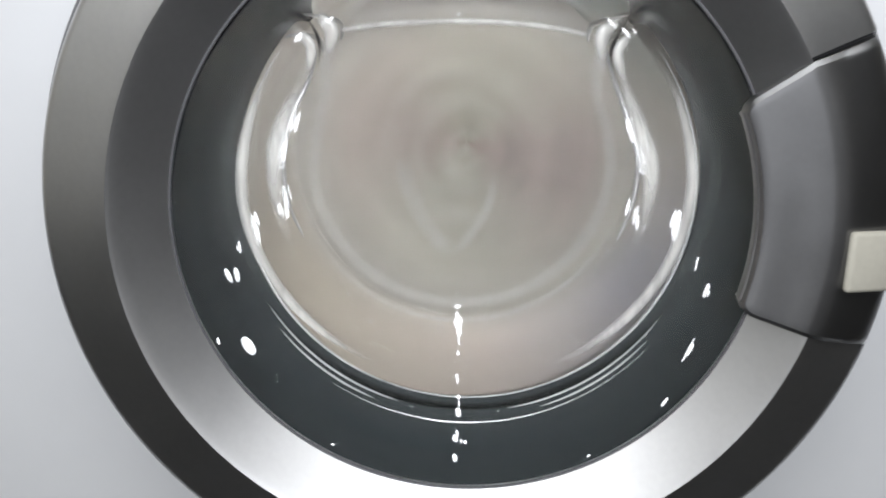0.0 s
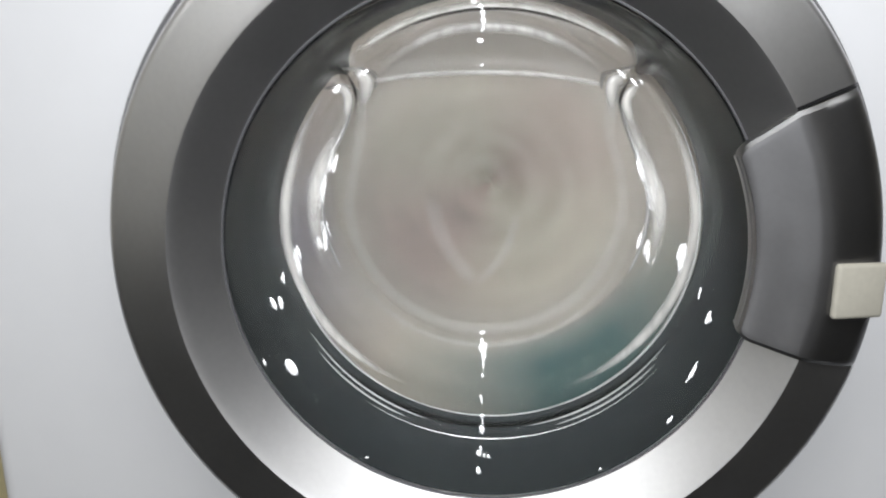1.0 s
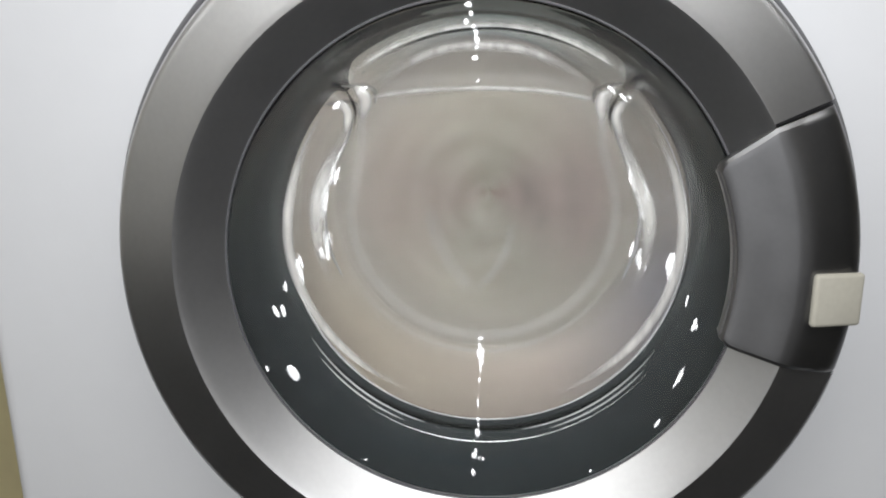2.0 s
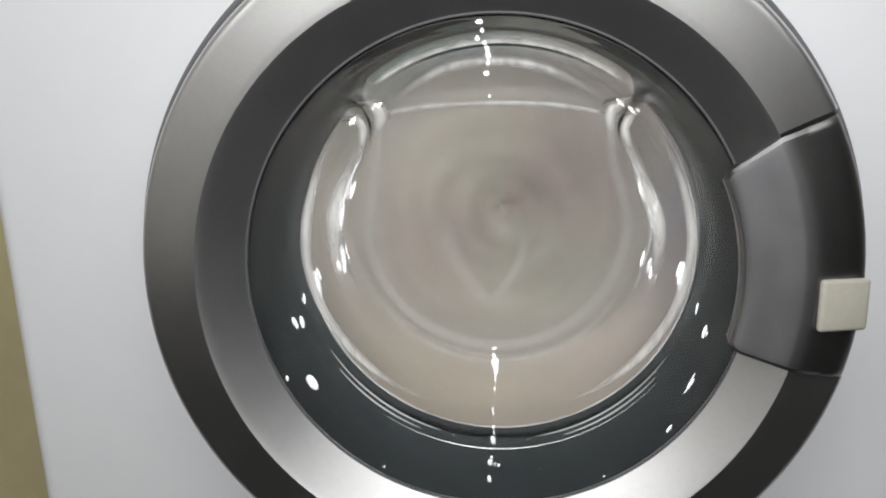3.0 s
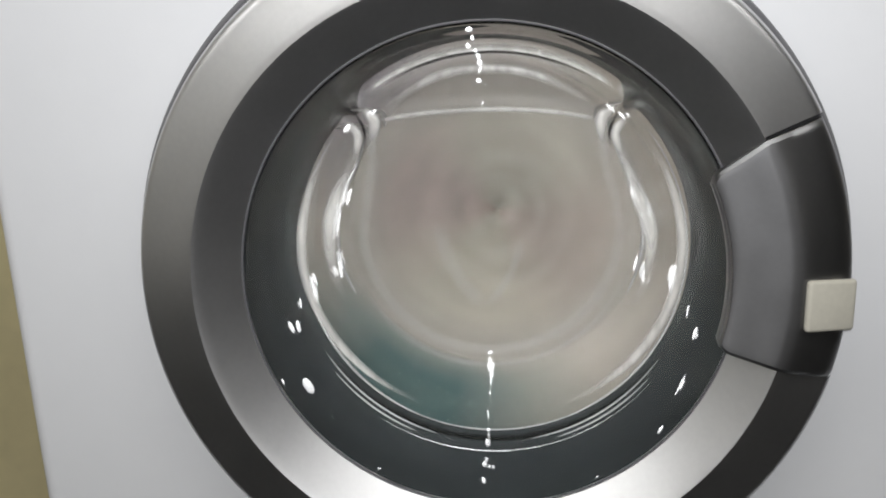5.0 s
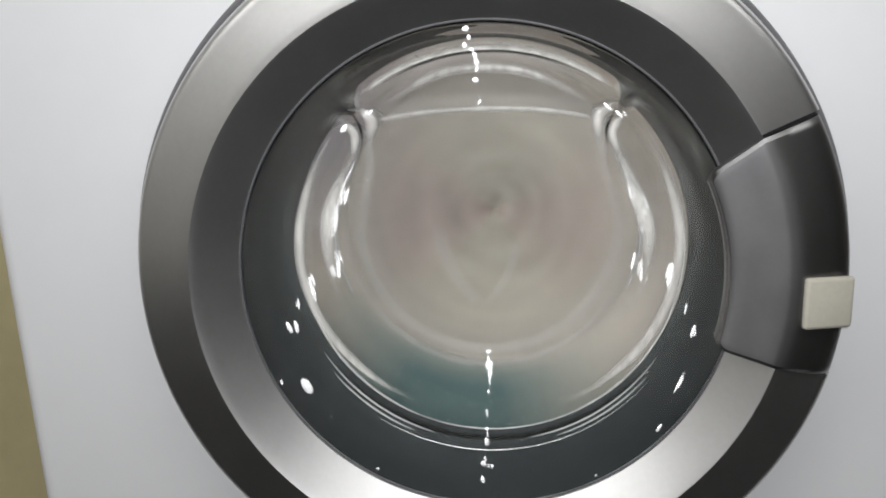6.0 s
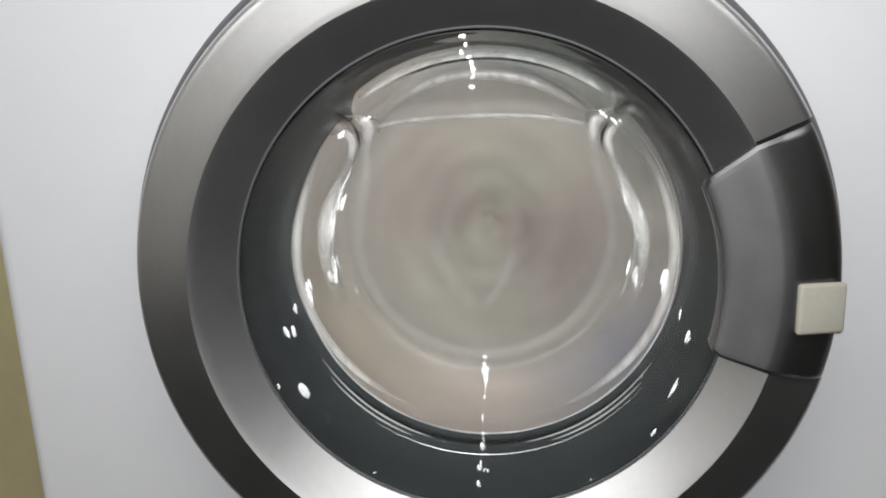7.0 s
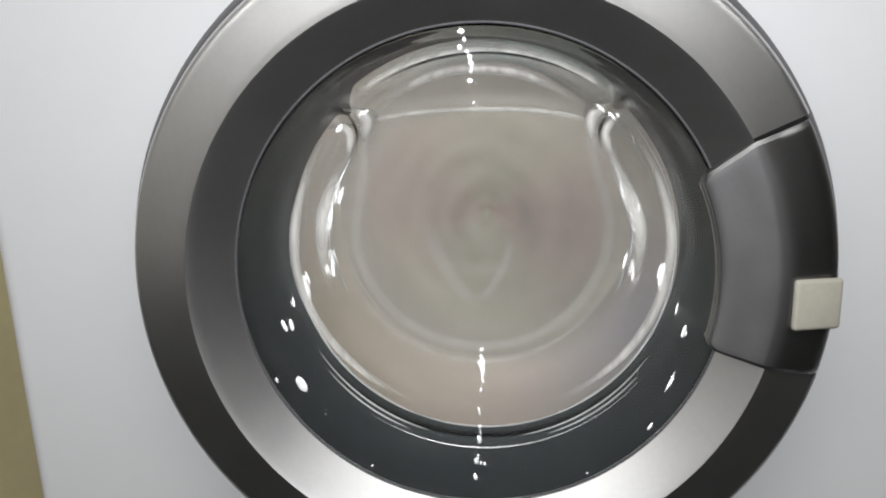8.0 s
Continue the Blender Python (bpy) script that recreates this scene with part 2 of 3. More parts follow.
INNER_BAND = ([(0.1660, -0.0300), (0.1662, -0.0450), (0.1657, -0.0464), (0.1640, -0.0453)] +
              smooth_profile([(0.160, -0.0420), (0.150, -0.0339), (0.1440, -0.0290), (0.1425, -0.0278), (0.1413, -0.0268), (0.1411, -0.0258)], 4) +
              [(0.1425, -0.0225), (0.1480, -0.015), (0.1560, -0.010)])
door = part("door", lathe(INNER_BAND, n=260), SILVER, machine, "satin silver inner bevel of the door ring", angle=30)
door.location = (0, 0, ZC)
part("outer_band", lathe(OUTER_BAND, n=260, span=lambda r: (top_edge(r) + 0.7, 360 + bottom_edge(r) - 0.15)), SILVER, door, "satin silver outer bevel of the door ring", angle=30)
BASE_BAND = smooth_profile([(0.2068, -0.0005), (0.2062, -0.008), (0.2042, -0.016), (0.2010, -0.0225)], 3) + [(0.1990, -0.0238), (0.1930, -0.0236), (0.1930, -0.0005)]
rim = part("base_band", lathe(BASE_BAND, n=260), PLASTIC, door, "dark grey plastic rim behind the silver ring", angle=30)
rim.location = (-0.0008, 0, 0.0020)
RIM = [(0.1416 + 0.0007 * math.cos(k * math.pi / 5), -0.0272 + 0.0007 * math.sin(k * math.pi / 5)) for k in range(10)]
part("rim_seal", lathe(RIM, n=260), PLASTIC, door, "thin grey seal round the glass", angle=60)
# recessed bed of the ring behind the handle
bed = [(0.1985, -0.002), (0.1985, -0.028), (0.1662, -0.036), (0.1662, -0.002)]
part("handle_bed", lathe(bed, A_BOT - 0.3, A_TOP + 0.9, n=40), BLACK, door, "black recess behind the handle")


BOWL = smooth_profile([(0.1409, -0.0266), (0.1395, -0.0238), (0.1345, -0.010), (0.1280, 0.010), (0.1222, 0.033), (0.1172, 0.058), (0.1125, 0.082), (0.1065, 0.102),
                       (0.1000, 0.1115), (0.0955, 0.1148), (0.0910, 0.1172), (0.0865, 0.1190), (0.081, 0.1203), (0.07, 0.1217), (0.045, 0.1235), (0.02, 0.1242), (0.0015, 0.1243)], 8)


def soft_min(a, b, k):
    h = max(k - abs(a - b), 0.0) / k
    return min(a, b) - h * h * k * 0.25


def shelf(r, y, a):
    """The slanted flat cut across the bowl's top."""
    z = r * math.sin(a)
    cut = 0.1165 - (z - 0.0790) / 0.53
    return r, soft_min(y, cut, 0.010)


def bowl():
    n = 420
    inner = [[Vector((r * math.cos(a), y, r * math.sin(a))) for r, y in (shelf(r, y, a) for r, y in BOWL)]
             for a in (2 * math.pi * j / n for j in range(n))]
    m = len(BOWL)
    bm = bmesh.new()
    vi, vo = [], []
    for j in range(n):
        A, B, C = inner[j - 1], inner[j], inner[(j + 1) % n]
        vi.append([bm.verts.new(p) for p in B])
        outs = []
        for i, p in enumerate(B):
            du = B[min(i + 1, m - 1)] - B[max(i - 1, 0)]
            nn = du.cross(C[i] - A[i])
            nn = nn.normalized() if nn.length > 1e-12 else Vector((0, 1, 0))
            if nn.dot(Vector((p.x, 0.25, p.z))) < 0:
                nn = -nn
            th = 0.0032
            outs.append(bm.verts.new(p + nn * (0.0012 + (th - 0.0012) * min(1.0, i / 19))))
        vo.append(outs)
    for j in range(n):
        k = (j + 1) % n
        for i in range(m - 1):
            bm.faces.new((vi[j][i], vi[j][i + 1], vi[k][i + 1], vi[k][i]))
            bm.faces.new((vo[j][i], vo[k][i], vo[k][i + 1], vo[j][i + 1]))
        bm.faces.new((vi[j][0], vi[k][0], vo[k][0], vo[j][0]))
    bm.faces.new([vi[j][-1] for j in range(n)])
    bm.faces.new([vo[j][-1] for j in range(n)][::-1])
    return bm


gl = part("glass_bowl", bowl(), GLASS, door, "clear moulded glass bowl with a slanted top", angle=80)
gl.visible_shadow = False


def on_bowl(r, a, lift=0.0):
    """The place and the inward normal on the bowl's inner face, by radius and angle."""
    def at(rr, aa):
        i = min(range(len(BOWL) - 1), key=lambda k: abs(BOWL[k][0] - rr))
        (r0, y0), (r1, y1) = BOWL[i], BOWL[i + 1]
        _, y = shelf(rr, y0 + (y1 - y0) * (rr - r0) / (r1 - r0), aa)
        return Vector((rr * math.cos(aa), y, rr * math.sin(aa)))
    p = at(r, a)
    n = (at(r + 0.0008, a) - p).cross(at(r, a + 0.008) - p).normalized()
    if n.y > 0:
        n = -n
    return p + n * lift, n


def drop(r, degrees, width, length, height, lean, name="water_and_glint_drop", material=DEW, label="", facing=None):
    """A flat bead, for water drops and for added glints: a low dome, longer along its run."""
    p, n = on_bowl(r, radians(degrees))
    if facing:
        p, n = p + n * 0.0022, facing
    up = Vector((0, 0, 1)) - n * n.z
    up = Matrix.Rotation(radians(lean), 3, n) @ up.normalized()
    side = up.cross(n).normalized()
    bm = bmesh.new()
    rings, m = 5, 14
    rows = []
    for k in range(rings):
        u = k / rings
        h = height * (1 - u * u) ** 0.8 * 1.0
        rows.append([bm.verts.new(p + side * (width * u * math.cos(2 * math.pi * j / m)) + up * (length * u * math.sin(2 * math.pi * j / m)) + n * (h - 0.0001))
                     for j in range(m)] if k else [bm.verts.new(p + n * height)])
    rows.append([bm.verts.new(p + side * (width * math.cos(2 * math.pi * j / m)) + up * (length * math.sin(2 * math.pi * j / m)) - n * 0.0003) for j in range(m)])
    for j in range(m):
        bm.faces.new((rows[0][0], rows[1][j], rows[1][(j + 1) % m]))
    for A, B in zip(rows[1:], rows[2:]):
        for j in range(m):
            k = (j + 1) % m
            bm.faces.new((A[j], B[j], B[k], A[k]))
    bm.faces.new(rows[-1][::-1])
    ob = part(name, bm, material, door, label, angle=80)
    ob.visible_shadow = False


# beads added down the middle for the torch's chain of reflections
rng = random.Random(17)
for r, d, w, l in ((0.0945, -90, 0.0024, 0.0016), (0.0985, -89.6, 0.0014, 0.0018), (0.1030, -89.8, 0.0018, 0.0034), (0.1062, -89.6, 0.0022, 0.0040), (0.1098, -89.7, 0.0014, 0.0020),
                   (0.1130, -89.7, 0.0014, 0.0016), (0.1180, -89.8, 0.0014, 0.0014), (0.1222, -89.9, 0.0016, 0.0020), (0.1252, -90, 0.0018, 0.0026), (0.1300, -90.6, 0.0020, 0.0016),
                   (0.1312, -89.2, 0.0014, 0.0012), (0.1312, -88.2, 0.0010, 0.0010), (0.1350, -90.6, 0.0016, 0.0024),
                   (0.1385, 90.6, 0.0026, 0.0014), (0.1340, 90.4, 0.0014, 0.0014), (0.1300, 92.0, 0.0016, 0.0012), (0.1270, 90.2, 0.0012, 0.0012), (0.1225, 90.2, 0.0018, 0.0022),
                   (0.1180, 90.2, 0.0018, 0.0026), (0.1125, 90.4, 0.0014, 0.0016), (0.1060, 91.6, 0.0022, 0.0014), (0.0890, 91.6, 0.0014, 0.0012)):
    d -= math.degrees(0.0102 / r) if d < 0 else 0
    for k in range(2):
        rk, dk = r + rng.uniform(-0.5, 0.5) * l, d + math.degrees(rng.uniform(-0.6, 0.6) * w / r)
        p, n = on_bowl(rk, radians(dk))
        drop(rk, dk, w * rng.uniform(0.4, 0.9), l * rng.uniform(0.5, 1.3), min(w, l) * 0.8, rng.uniform(-14, 14), facing=(Vector((0.02, -0.60, 0.18)) - p).normalized())
# glints on the steep sides and flared rim: added narrow beads turned to the torch
rng = random.Random(9)
for r, d, w, l, count in ((0.1063, 164, 0.0012, 0.0060, 3), (0.1117, 171, 0.0026, 0.0080, 4), (0.1089, 187, 0.0010, 0.0050, 2), (0.1123, 191, 0.0014, 0.0050, 3), (0.1204, 189, 0.0012, 0.0060, 3),
                          (0.1300, 196, 0.0020, 0.0046, 2), (0.1256, 190, 0.0008, 0.0030, 2), (0.1345, 210.5, 0.0028, 0.0046, 1), (0.1400, 205, 0.0008, 0.0016, 1),
                          (0.0991, 9, 0.0014, 0.0060, 3), (0.1055, 2, 0.0024, 0.0080, 4), (0.1021, -17, 0.0010, 0.0050, 2), (0.1097, -21, 0.0016, 0.0040, 3), (0.1187, -13, 0.0014, 0.0060, 3),
                          (0.1254, -18, 0.0008, 0.0040, 2), (0.1308, -22, 0.0017, 0.0038, 3), (0.1350, -36, 0.0006, 0.0050, 3), (0.1385, -46, 0.0012, 0.0026, 2),
                          (0.1195, 136, 0.0014, 0.0030, 3), (0.1165, 129.5, 0.0012, 0.0030, 3), (0.1185, 40.5, 0.0014, 0.0040, 3), (0.1165, 46, 0.0012, 0.0030, 2),
                          (0.1116, -124, 0.0007, 0.0009, 1), (0.1395, -122, 0.0006, 0.0008, 1), (0.1400, -66, 0.0006, 0.0008, 1)):
    for k in range(count):
        rk, dk = r + rng.uniform(-1, 1) * w * (count > 1), d + math.degrees(rng.uniform(-0.7, 0.7) * l / r) * (count > 1)
        p, n = on_bowl(rk, radians(dk))
        size = rng.uniform(0.35, 1.0) if count > 1 else 1.0
        drop(rk, dk, w * 0.95 * size, l * 1.15 * size, w * 0.8, (d if d < 90 else d - 180) * 0.8 + rng.uniform(-8, 8), facing=(Vector((0.02, -0.60, 0.18)) - p).normalized())
rng = random.Random(4)
for k in range(38):
    d = rng.uniform(52, 128) if k < 26 else rng.uniform(215, 330)
    r = rng.uniform(0.106, 0.130) if k < 26 else rng.uniform(0.100, 0.137)
    w = rng.uniform(0.0005, 0.0011)
    drop(r, d, w, w * rng.uniform(1.0, 1.7), w * 0.7, rng.uniform(-20, 20))


# beads added where the brightest highlights of the side walls stand
for r, d, w, l in ((0.1112, 171, 0.0042, 0.0140), (0.1078, 163, 0.0018, 0.0080), (0.1104, 187, 0.0018, 0.0070), (0.1204, 190, 0.0020, 0.0090),
                   (0.1054, 2, 0.0042, 0.0140), (0.1004, 9, 0.0020, 0.0080), (0.1070, -19, 0.0018, 0.0060), (0.1190, -14, 0.0022, 0.0090)):
    p, n = on_bowl(r, radians(d))
    drop(r, d, w, l, w * 0.7, (d if d < 90 else d - 180) * 0.8, "highlight_bead", SHEEN, "bright bead added as a highlight on the glass", facing=(Vector((0.02, -0.60, 0.18)) - p).normalized())


def raised_glint_edge(places, thick, label, material=GLINT_COAT):
    """A fine raised edge in the glass, also used for added highlight strips, that runs through places given by (x, z).
    """
    bm = bmesh.new()
    m = 8
    line = [on_bowl(math.hypot(x, z), math.atan2(z, x), -thick * 0.2) for x, z in places]
    cols = []
    for k, (p, nn) in enumerate(line):
        t = (line[min(k + 1, len(line) - 1)][0] - line[max(k - 1, 0)][0]).normalized()
        q = nn.cross(t).normalized()
        w = thick * (0.04 + 0.96 * math.sqrt(math.sin(math.pi * min(1.0, max(0.0, k / (len(line) - 1))))))
        cols.append([bm.verts.new(p + nn * (w * math.cos(2 * math.pi * i / m)) + q * (w * math.sin(2 * math.pi * i / m))) for i in range(m)])
    for A, B in zip(cols, cols[1:]):
        for i in range(m):
            bm.faces.new((A[i], A[(i + 1) % m], B[(i + 1) % m], B[i]))
    bm.faces.new(cols[0]), bm.faces.new(cols[-1][::-1])
    ob = part("raised_glint_edge", bm, material, door, label, angle=80)
    ob.visible_shadow = False


def shine_ribbon(places, wide, material, label, ends=0.25, lift=0.0004):
    """A ribbon of painted shine that lies on the glass along places given by (x, z), thickest along its middle."""
    across = 8
    line = [on_bowl(math.hypot(x, z), math.atan2(z, x)) for x, z in places]
    verts, faces, thick = [], [], []
    last = len(line) - 1
    for k, (p, nn) in enumerate(line):
        t = (line[min(k + 1, last)][0] - line[max(k - 1, 0)][0]).normalized()
        q = nn.cross(t).normalized()
        u = k / last
        taper = min(1.0, u / ends, (1 - u) / ends)
        taper = taper * taper * (3 - 2 * taper)
        for i in range(across + 1):
            v = 2 * i / across - 1
            o = p + q * (v * wide / 2)
            r, y = math.hypot(o.x, o.z), o.y
            flush, n2 = on_bowl(min(max(r, 0.003), 0.139), math.atan2(o.z, o.x), lift)
            verts.append(flush)
            thick.append((1 - v * v) ** 1.3 * taper)
        if k:
            a = (k - 1) * (across + 1)
            for i in range(across):
                faces.append((a + i, a + i + 1, a + across + 2 + i, a + across + 1 + i))
    me = bpy.data.meshes.new("shine_film")
    me.from_pydata(verts, [], faces)
    me.materials.append(material)
    me.polygons.foreach_set("use_smooth", [True] * len(me.polygons))
    me.attributes.new("thickness", "FLOAT", "POINT").data.foreach_set("value", thick)
    ob = new("shine_film", me)
    ob.parent = door
    ob.visible_shadow = False
    return tagged(ob, label)


def shine_shade_welt(places, y, wide, material, label, ends=0.25, dome=0.10):
    """A low welt on the glass that faces the room and carries painted shine and shade, along places given by (x, z),
    at the depth y.
    """
    across = 8
    verts, faces, thick = [], [], []
    last = len(places) - 1
    line = [Vector((x, y(x, z) if callable(y) else y, z)) for x, z in places]
    for k, p in enumerate(line):
        t = line[min(k + 1, last)] - line[max(k - 1, 0)]
        q = Vector((-t.z, 0, t.x)).normalized()
        u = k / last
        taper = min(1.0, u / ends, (1 - u) / ends)
        taper = taper * taper * (3 - 2 * taper)
        for i in range(across + 1):
            v = 2 * i / across - 1
            verts.append(p + q * (v * wide * (0.5 + 0.5 * taper) / 2) - Vector((0, dome * wide * (1 - v * v), 0)))
            thick.append((1 - v * v) ** 1.2 * taper)
        if k:
            a = (k - 1) * (across + 1)
            for i in range(across):
                faces.append((a + i, a + i + 1, a + across + 2 + i, a + across + 1 + i))
    me = bpy.data.meshes.new("painted_welt")
    me.from_pydata(verts, [], faces)
    me.materials.append(material)
    me.polygons.foreach_set("use_smooth", [True] * len(me.polygons))
    me.attributes.new("thickness", "FLOAT", "POINT").data.foreach_set("value", thick)
    ob = new("painted_welt", me)
    ob.parent = door
    ob.visible_shadow = False
    return tagged(ob, label)


def arc(r, d0, d1, cx=0.0, cz=0.0, n=60):
    return [(cx + r * math.cos(radians(d0 + (d1 - d0) * k / n)), cz + r * math.sin(radians(d0 + (d1 - d0) * k / n))) for k in range(n + 1)]


# painted shine round the bowl's flat back: round below, and drawn up to the ends of the shelf
left = smooth_profile([(-0.0800, 0.0775), (-0.0815, 0.0690), (-0.0823, 0.0494), (-0.0870, 0.0310), (-0.0915, 0.0110)], 6)
right = smooth_profile([(0.0865, 0.0000), (0.0840, 0.0173), (0.0790, 0.0335), (0.0780, 0.0520), (0.0820, 0.0680)], 6)
shine_ribbon(left + arc(0.0905, 180, 360, -0.0035, -0.001, 90) + right, 0.0100, SHINE_EVEN, "painted shine round the bowl's flat back", ends=0.03)
shine_ribbon(arc(0.1000, 200, 340, -0.003, -0.001), 0.0050, SHINE_FAINT, "faint painted ring of shine on the glass")
# highlights of the side walls, and the refracted pale rim at the gasket, painted white
runs = (smooth_profile([(-0.0832, 0.0702), (-0.0906, 0.0529), (-0.0998, 0.0365), (-0.1060, 0.0199), (-0.1085, 0.0008), (-0.1065, -0.0208), (-0.1000, -0.0400)], 8),
        smooth_profile([(0.0812, 0.0663), (0.0868, 0.0478), (0.0948, 0.0252), (0.1006, 0.0061), (0.1018, -0.0090), (0.0978, -0.0315), (0.0890, -0.0520)], 8))
for run in runs:
    raised_glint_edge(run, 0.0020, "added highlight strip on the glass wall", SHEEN)
    shine_shade_welt(run[6:40], 0.064, 0.0095, SHINE_THICK, "white painted highlight of the glass wall", ends=0.5)
    shine_shade_welt(run, 0.068, 0.0125, SHINE_THICK, "white painted highlight of the glass wall", ends=0.45)
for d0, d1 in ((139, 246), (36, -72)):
    shine_shade_welt(arc(0.1182, d0, d1, -0.0012), lambda x, z: 0.030 + 0.22 * max(0.0, -z), 0.0078, SHINE, "pale painted shine on the rim of the glass wall", ends=0.3)
    raised_glint_edge(arc(0.1210, d0, d1), 0.0012, "added highlight strip on the rim of the glass wall", SHEEN_WIDE)
# painted shine of the shelf: its front edge, the arches behind it, and the knuckles at its ends
edge = smooth_profile([(-0.0730, 0.0815), (-0.0417, 0.0848), (0.0023, 0.0845), (0.0420, 0.0805), (0.0740, 0.0730)], 10)
shine_shade_welt(edge, 0.075, 0.0046, SHINE_THIN, "painted shine on the edge of the glass shelf", ends=0.12)
shine_shade_welt([(x, z + 0.0050) for x, z in edge], 0.070, 0.0150, SHINE_HAZE, "painted haze along the glass shelf", ends=0.2)
shine_shade_welt(smooth_profile([(-0.0640, 0.0905), (-0.0289, 0.1092), (0.0022, 0.1128), (0.0357, 0.1059), (0.0700, 0.0845)], 10), 0.035, 0.0075, SHINE_THIN, "painted arch of shine on the glass shelf", ends=0.3)
shine_shade_welt(arc(0.1255, 128, 47, 0.0010, 0.0005), 0.028, 0.0070, SHINE_THIN, "painted arch of shine on the glass shelf", ends=0.12)
shine_shade_welt(arc(0.1190, 122, 54, 0.0010, 0.0010), 0.034, 0.0140, SHINE_HAZE, "painted haze over the glass shelf", ends=0.2)
# dark refracted line under the arch, painted on as a ribbon
shine_shade_welt(arc(0.1222, 124, 52, 0.0010, 0.0005), 0.027, 0.0022, SHADE, "painted shade along the fold of the glass shelf", ends=0.3)
for knot in ([(-0.0795, 0.0940), (-0.0728, 0.0898), (-0.0690, 0.0840), (-0.0707, 0.0743), (-0.0737, 0.0600)], [(0.0845, 0.0870), (0.0777, 0.0810), (0.0730, 0.0770), (0.0722, 0.0675), (0.0742, 0.0515)]):
    shine_shade_welt(smooth_profile(knot, 6), 0.050, 0.0095, SHINE_THICK, "white painted highlight at the end of the glass shelf", ends=0.45)
    raised_glint_edge(smooth_profile(knot[:4], 6), 0.0016, "added highlight strip at the end of the glass shelf", SHEEN)
for knot in ([(-0.0905, 0.0830), (-0.0850, 0.0824), (-0.0804, 0.0767), (-0.0812, 0.0680), (-0.0850, 0.0570)], [(0.0905, 0.0775), (0.0850, 0.0736), (0.0808, 0.0669), (0.0822, 0.0580), (0.0860, 0.0450)]):
    shine_shade_welt(smooth_profile(knot, 6), 0.050, 0.0070, SHINE_THICK, "white painted highlight at the fold of the glass wall", ends=0.4)
    raised_glint_edge(smooth_profile(knot[:4], 6), 0.0014, "added highlight strip at the fold of the glass wall", SHEEN)
# dark fold lines beside the shelf's ends, painted on as ribbons
for shade_line in ([(-0.0825, 0.0945), (-0.0784, 0.0873), (-0.0756, 0.0807), (-0.0752, 0.0735), (-0.0775, 0.0630)], [(0.0868, 0.0860), (0.0810, 0.0773), (0.0774, 0.0706), (0.0767, 0.0637), (0.0785, 0.0540)]):
    shine_shade_welt(smooth_profile(shade_line, 6), 0.047, 0.0026, SHADE, "painted shade line beside the glass shelf", ends=0.5)
# shade in the gap at the gasket lip, painted as a dark strip
shine_shade_welt(arc(0.1302, 202, 338), 0.0425, 0.0068, SHADE, "painted shade between gasket and glass", ends=0.3, dome=0.0)
# bright lines low on the wall, and a V-shaped reflection painted on the flat back
raised_glint_edge(arc(0.1262, 232, 318, n=60), 0.0006, "fine clear ring moulded in the glass", WATER)
for d0, d1, r in ((208, 250, 0.1238), (214, 244, 0.1250), (278, 324, 0.1238), (286, 318, 0.1250)):
    raised_glint_edge(arc(r, d0, d1), 0.0007, "fine clear ring moulded in the glass")
raised_glint_edge(arc(0.1210, 240, 305, n=60), 0.0005, "fine clear ring moulded in the glass")
shine_ribbon(smooth_profile([(-0.0400, 0.0040), (-0.0360, -0.0200), (-0.0265, -0.0420), (-0.0115, -0.0610)], 8), 0.0130, SHINE_FAINT, "faint painted reflection on the flat back")
shine_ribbon(smooth_profile([(-0.0115, -0.0610), (0.0030, -0.0460), (0.0125, -0.0290), (0.0170, -0.0120)], 8), 0.0080, SHINE_FAINT, "faint painted reflection on the flat back")


def handle():
    """A curved plate from the glass to the door's edge, with rounded inner corners."""
    bm = bmesh.new()
    prof = smooth_profile([(0.1333, -0.0365), (0.1335, -0.0405), (0.1351, -0.0428), (0.1500, -0.0455), (0.1600, -0.0475), (0.1660, -0.0482), (0.1740, -0.0472), (0.1890, -0.0415),
                           (0.1962, -0.0370), (0.1988, -0.0330), (0.1992, -0.0240), (0.1990, -0.0060)], 4)
    n = 60
    cols = []
    for j in range(n + 1):
        u = j / n
        col = []
        for r, y in prof:
            lo, hi = bottom_edge(r), top_edge(r)
            # rounded inner corners
            k = max(0.0, 1 - (r - 0.1333) / 0.0065)
            round_off = 2.2 * (1 - math.sqrt(max(0.0, 1 - k * k)))
            a = radians(lo + round_off + (hi - lo - 2 * round_off) * u)
            e = min(u, 1 - u) * (hi - lo)
            drop = 0.0016 * max(0.0, 1 - e / 0.9) ** 2
            col.append(Vector((r * math.cos(a), y + drop, r * math.sin(a))))
        cols.append(col)
    fv = [[bm.verts.new(p) for p in c] for c in cols]
    bv = [[bm.verts.new((p.x * 0.992, min(p.y + 0.006, -0.004), p.z * 0.992)) for p in c] for c in cols]
    m = len(prof)
    for j in range(n):
        for i in range(m - 1):
            bm.faces.new((fv[j][i], fv[j][i + 1], fv[j + 1][i + 1], fv[j + 1][i]))
            bm.faces.new((bv[j][i], bv[j + 1][i], bv[j + 1][i + 1], bv[j][i + 1]))
        for i in (0, m - 1):
            bm.faces.new((fv[j][i], fv[j + 1][i], bv[j + 1][i], bv[j][i]))
    for i in range(m - 1):
        for j in (0, n):
            bm.faces.new((fv[j][i], bv[j][i], bv[j][i + 1], fv[j][i + 1]))
    return bm


part("handle", handle(), HANDLE, door, "dark graphite grey moulded door handle", angle=30)

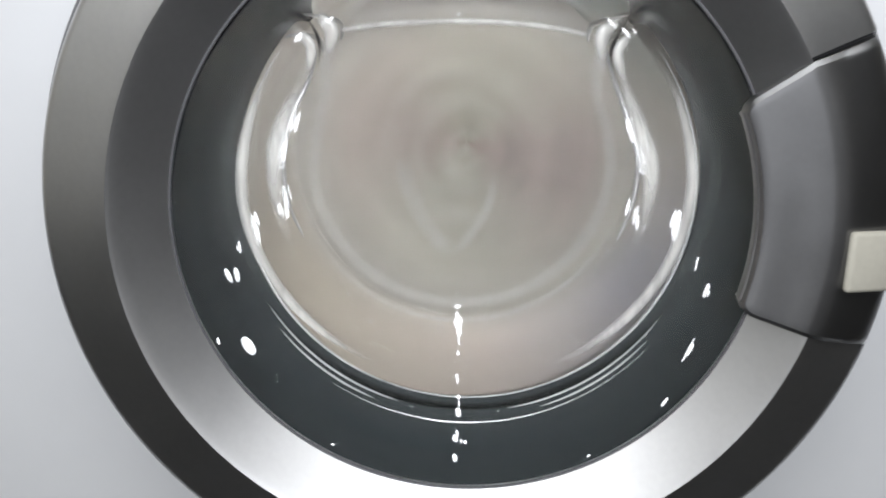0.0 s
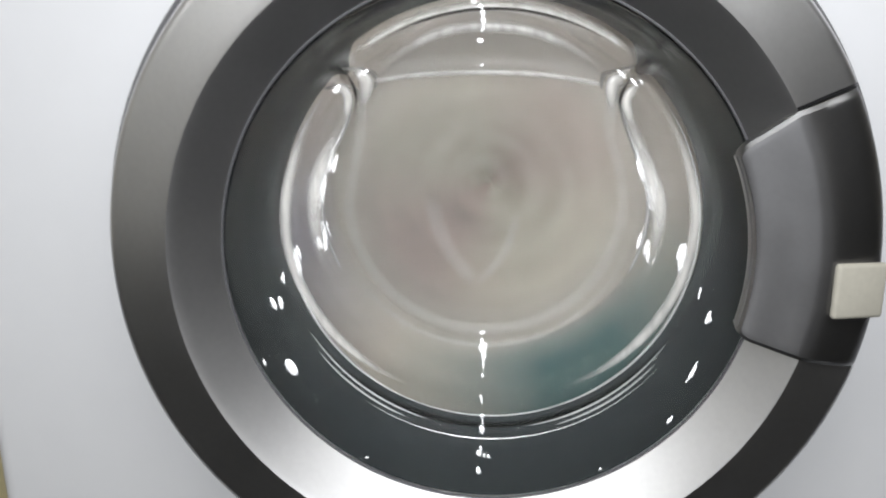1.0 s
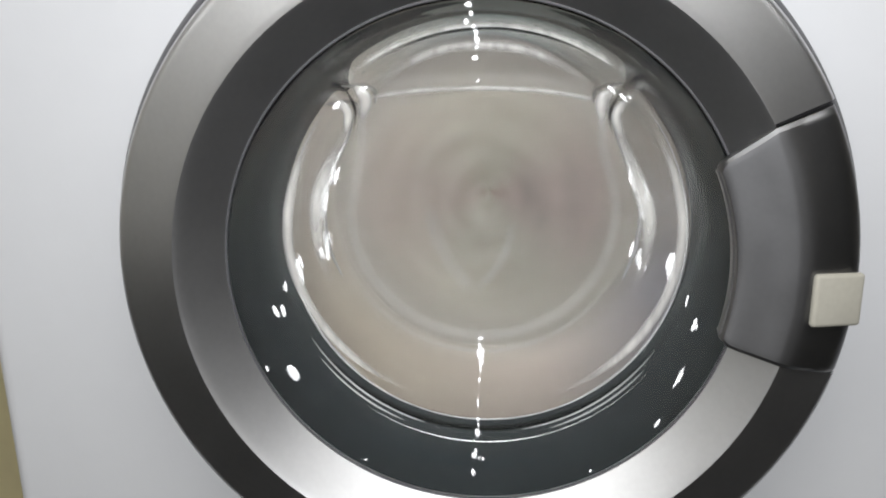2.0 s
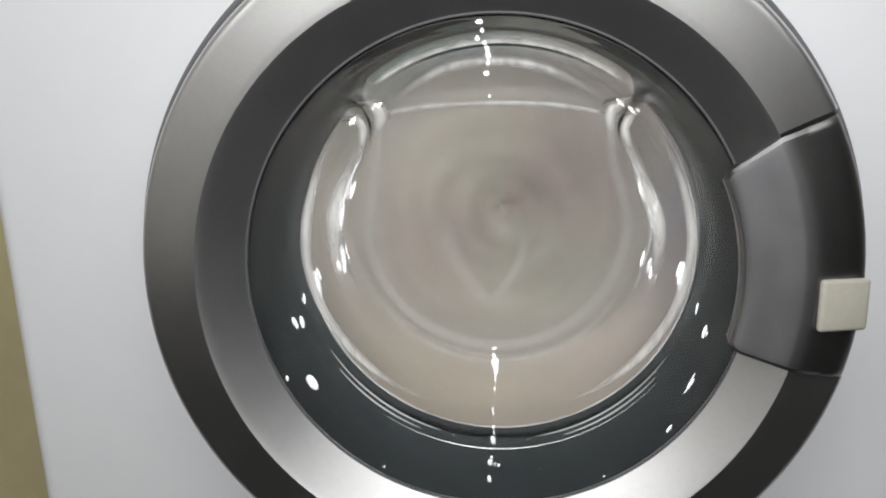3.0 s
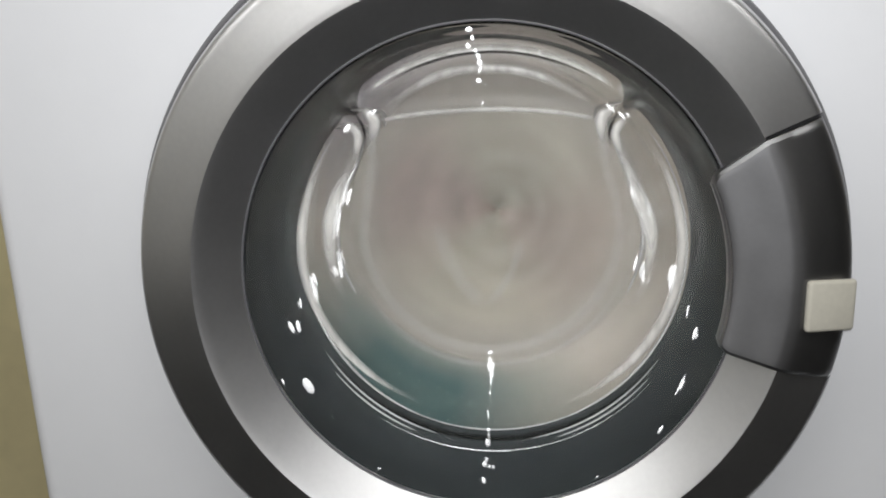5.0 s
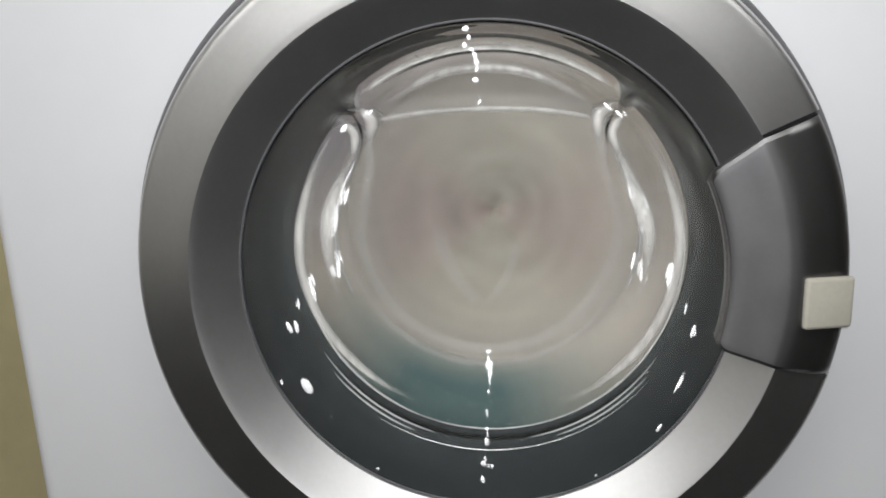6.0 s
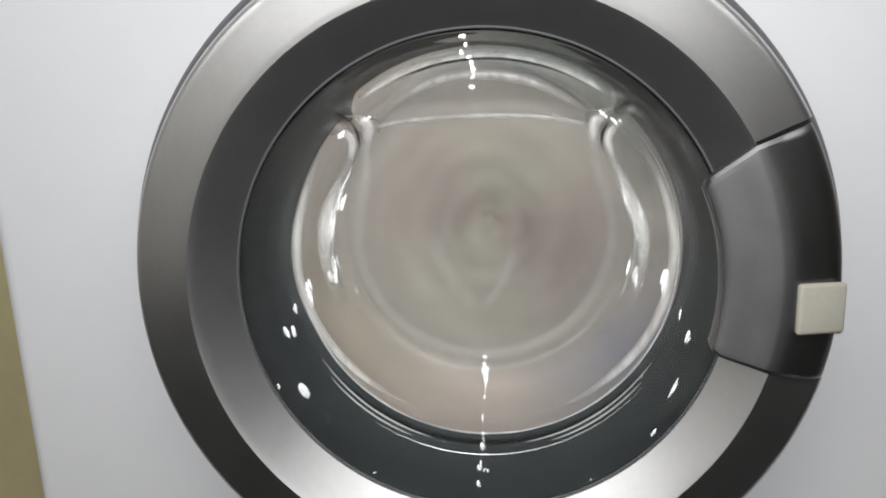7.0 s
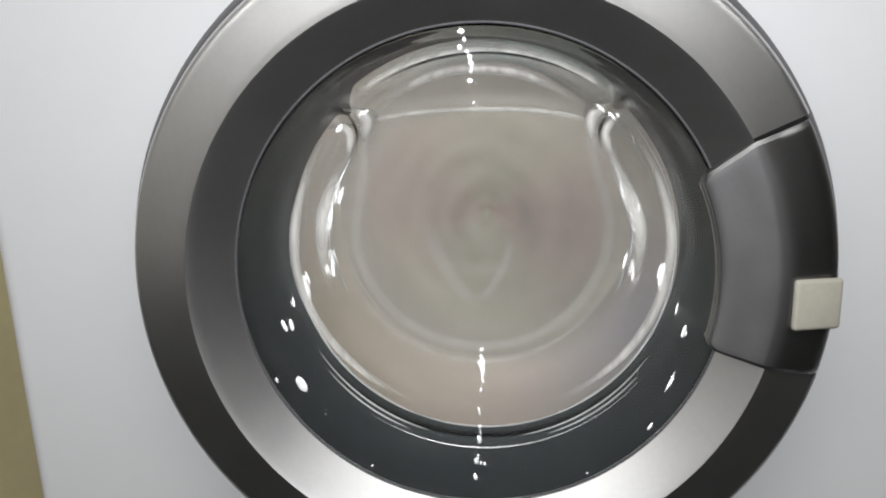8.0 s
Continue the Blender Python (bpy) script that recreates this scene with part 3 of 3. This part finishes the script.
# drum behind the gasket
drum_loop = [(0.172, 0.0738), (0.1685, 0.0744), (0.1670, 0.0760), (0.1685, 0.0776), (0.172, 0.0784), (0.182, 0.084), (0.232, 0.095), (0.238, 0.102), (0.238, 0.40), (0.232, 0.41), (0.0, 0.415), (0.0, 0.42),
             (0.236, 0.416), (0.243, 0.405), (0.243, 0.098), (0.236, 0.088), (0.186, 0.079)]
drum = part("drum", lathe([(max(r, 0.0005), y) for r, y in drum_loop], n=96), STEEL, machine, "perforated stainless steel drum")
drum.location = (0, 0, ZC)

# ---- laundry pressed round in the spinning drum ----
load = tagged(new("laundry_load"), "damp pale laundry whirling as a ring in the steel drum", "laundry")
load.location = (0, 0, ZC)


def garment(a0, a1, loop, seed, amp):
    def warp(r, y, a):
        f = noise.noise(Vector((math.cos(a) * 2.2, math.sin(a) * 2.2, seed + r * 25)))
        return max(r + 0.3 * amp * f, 0.001) if r > 0.02 else r, y + amp * f
    return lathe(loop, a0, a1, n=24, warp=warp)


INNER_LOOP = [(0.0006, 0.172), (0.008, 0.167), (0.015, 0.160), (0.03, 0.155), (0.06, 0.150), (0.090, 0.1460), (0.112, 0.1440), (0.112, 0.22), (0.0006, 0.22)]
OUTER_LOOP = [(0.106, 0.152), (0.110, 0.1444), (0.122, 0.1400), (0.136, 0.1360), (0.158, 0.131), (0.195, 0.124), (0.222, 0.126), (0.230, 0.14), (0.230, 0.36), (0.10, 0.36)]
INNER = [((0.250, 0.243, 0.217), 95), ((0.228, 0.206, 0.192), 80), ((0.262, 0.256, 0.232), 105), ((0.218, 0.192, 0.181), 80)]
OUTER = [((0.048, 0.090, 0.093), 75), ((0.335, 0.326, 0.298), 78), ((0.305, 0.283, 0.245), 67), ((0.31, 0.284, 0.266), 50), ((0.185, 0.190, 0.225), 42), ((0.30, 0.287, 0.260), 48)]
WARM = (1.25, 1.165, 1.125)
core = (0.292, 0.266, 0.241)
for names, table, loop, amp in (("inner", INNER, INNER_LOOP, 0.004), ("outer", OUTER, OUTER_LOOP, 0.006)):
    a = -30.0
    for i, (colour, span) in enumerate(table):
        look_of = "teal" if colour[1] > 2 * colour[0] else "grey-blue" if colour[2] > 1.1 * colour[0] else "pale beige" if i % 2 else "off-white"
        part("garment", garment(a, a + span, loop, i * 7.3, amp), cloth("cloth_" + names, tuple(c * k for c, k in zip(colour, WARM)), core, *((0.100, 0.134) if names == "outer" else (0.070, 0.106))),
             load, look_of + " wet cotton garment")
        a += span

# ---- foam pad on the handle ----
def pad():
    bm = box(-0.0146, 0.0146, -0.0048, 0.0, -0.0143, 0.0143, bevel=0.0023)
    return bm


tag = part("foam_pad", pad(), FOAM)
tagged(tag, "small off-white square foam pad stuck on the door handle", "foam pad")
tag.matrix_world = pose(0.1832, -0.0430, ZC - 0.0222, 0, 0, 0) @ pose(0, 0, 0, 0, 5, 18)


# where the teal garment stands, degrees from the right, upwards
SPIN = [(0.0, 60), (0.5, 90), (1.0, -70), (1.5, -5), (2.0, 70), (3.5, -68), (4.0, -130), (4.5, 45), (6.0, -115), (6.5, 175), (7.0, 50), (7.5, -5), (8.0, 60)]


def motions():
    """The drum and its load turn clockwise at an almost even speed of about ten turns a second."""
    rows, turned = [(0.0, SPIN[0][1])], SPIN[0][1]
    for (t0, a0), (t1, a1) in zip(SPIN, SPIN[1:]):
        n = round((t1 - t0) * 30)
        whole = round((-62.0 * n - (a1 - a0)) / 360)
        step = (a1 - a0 + 360 * whole) / n
        for i in range(1, n + 1):
            rows.append((t0 + i / 30, turned + step * i))
        turned += step * n
    keys = [(t, pose(0, 0, ZC, 0, -a, 0)) for t, a in rows]
    walk(load, keys)
    walk(drum, keys)


motions()
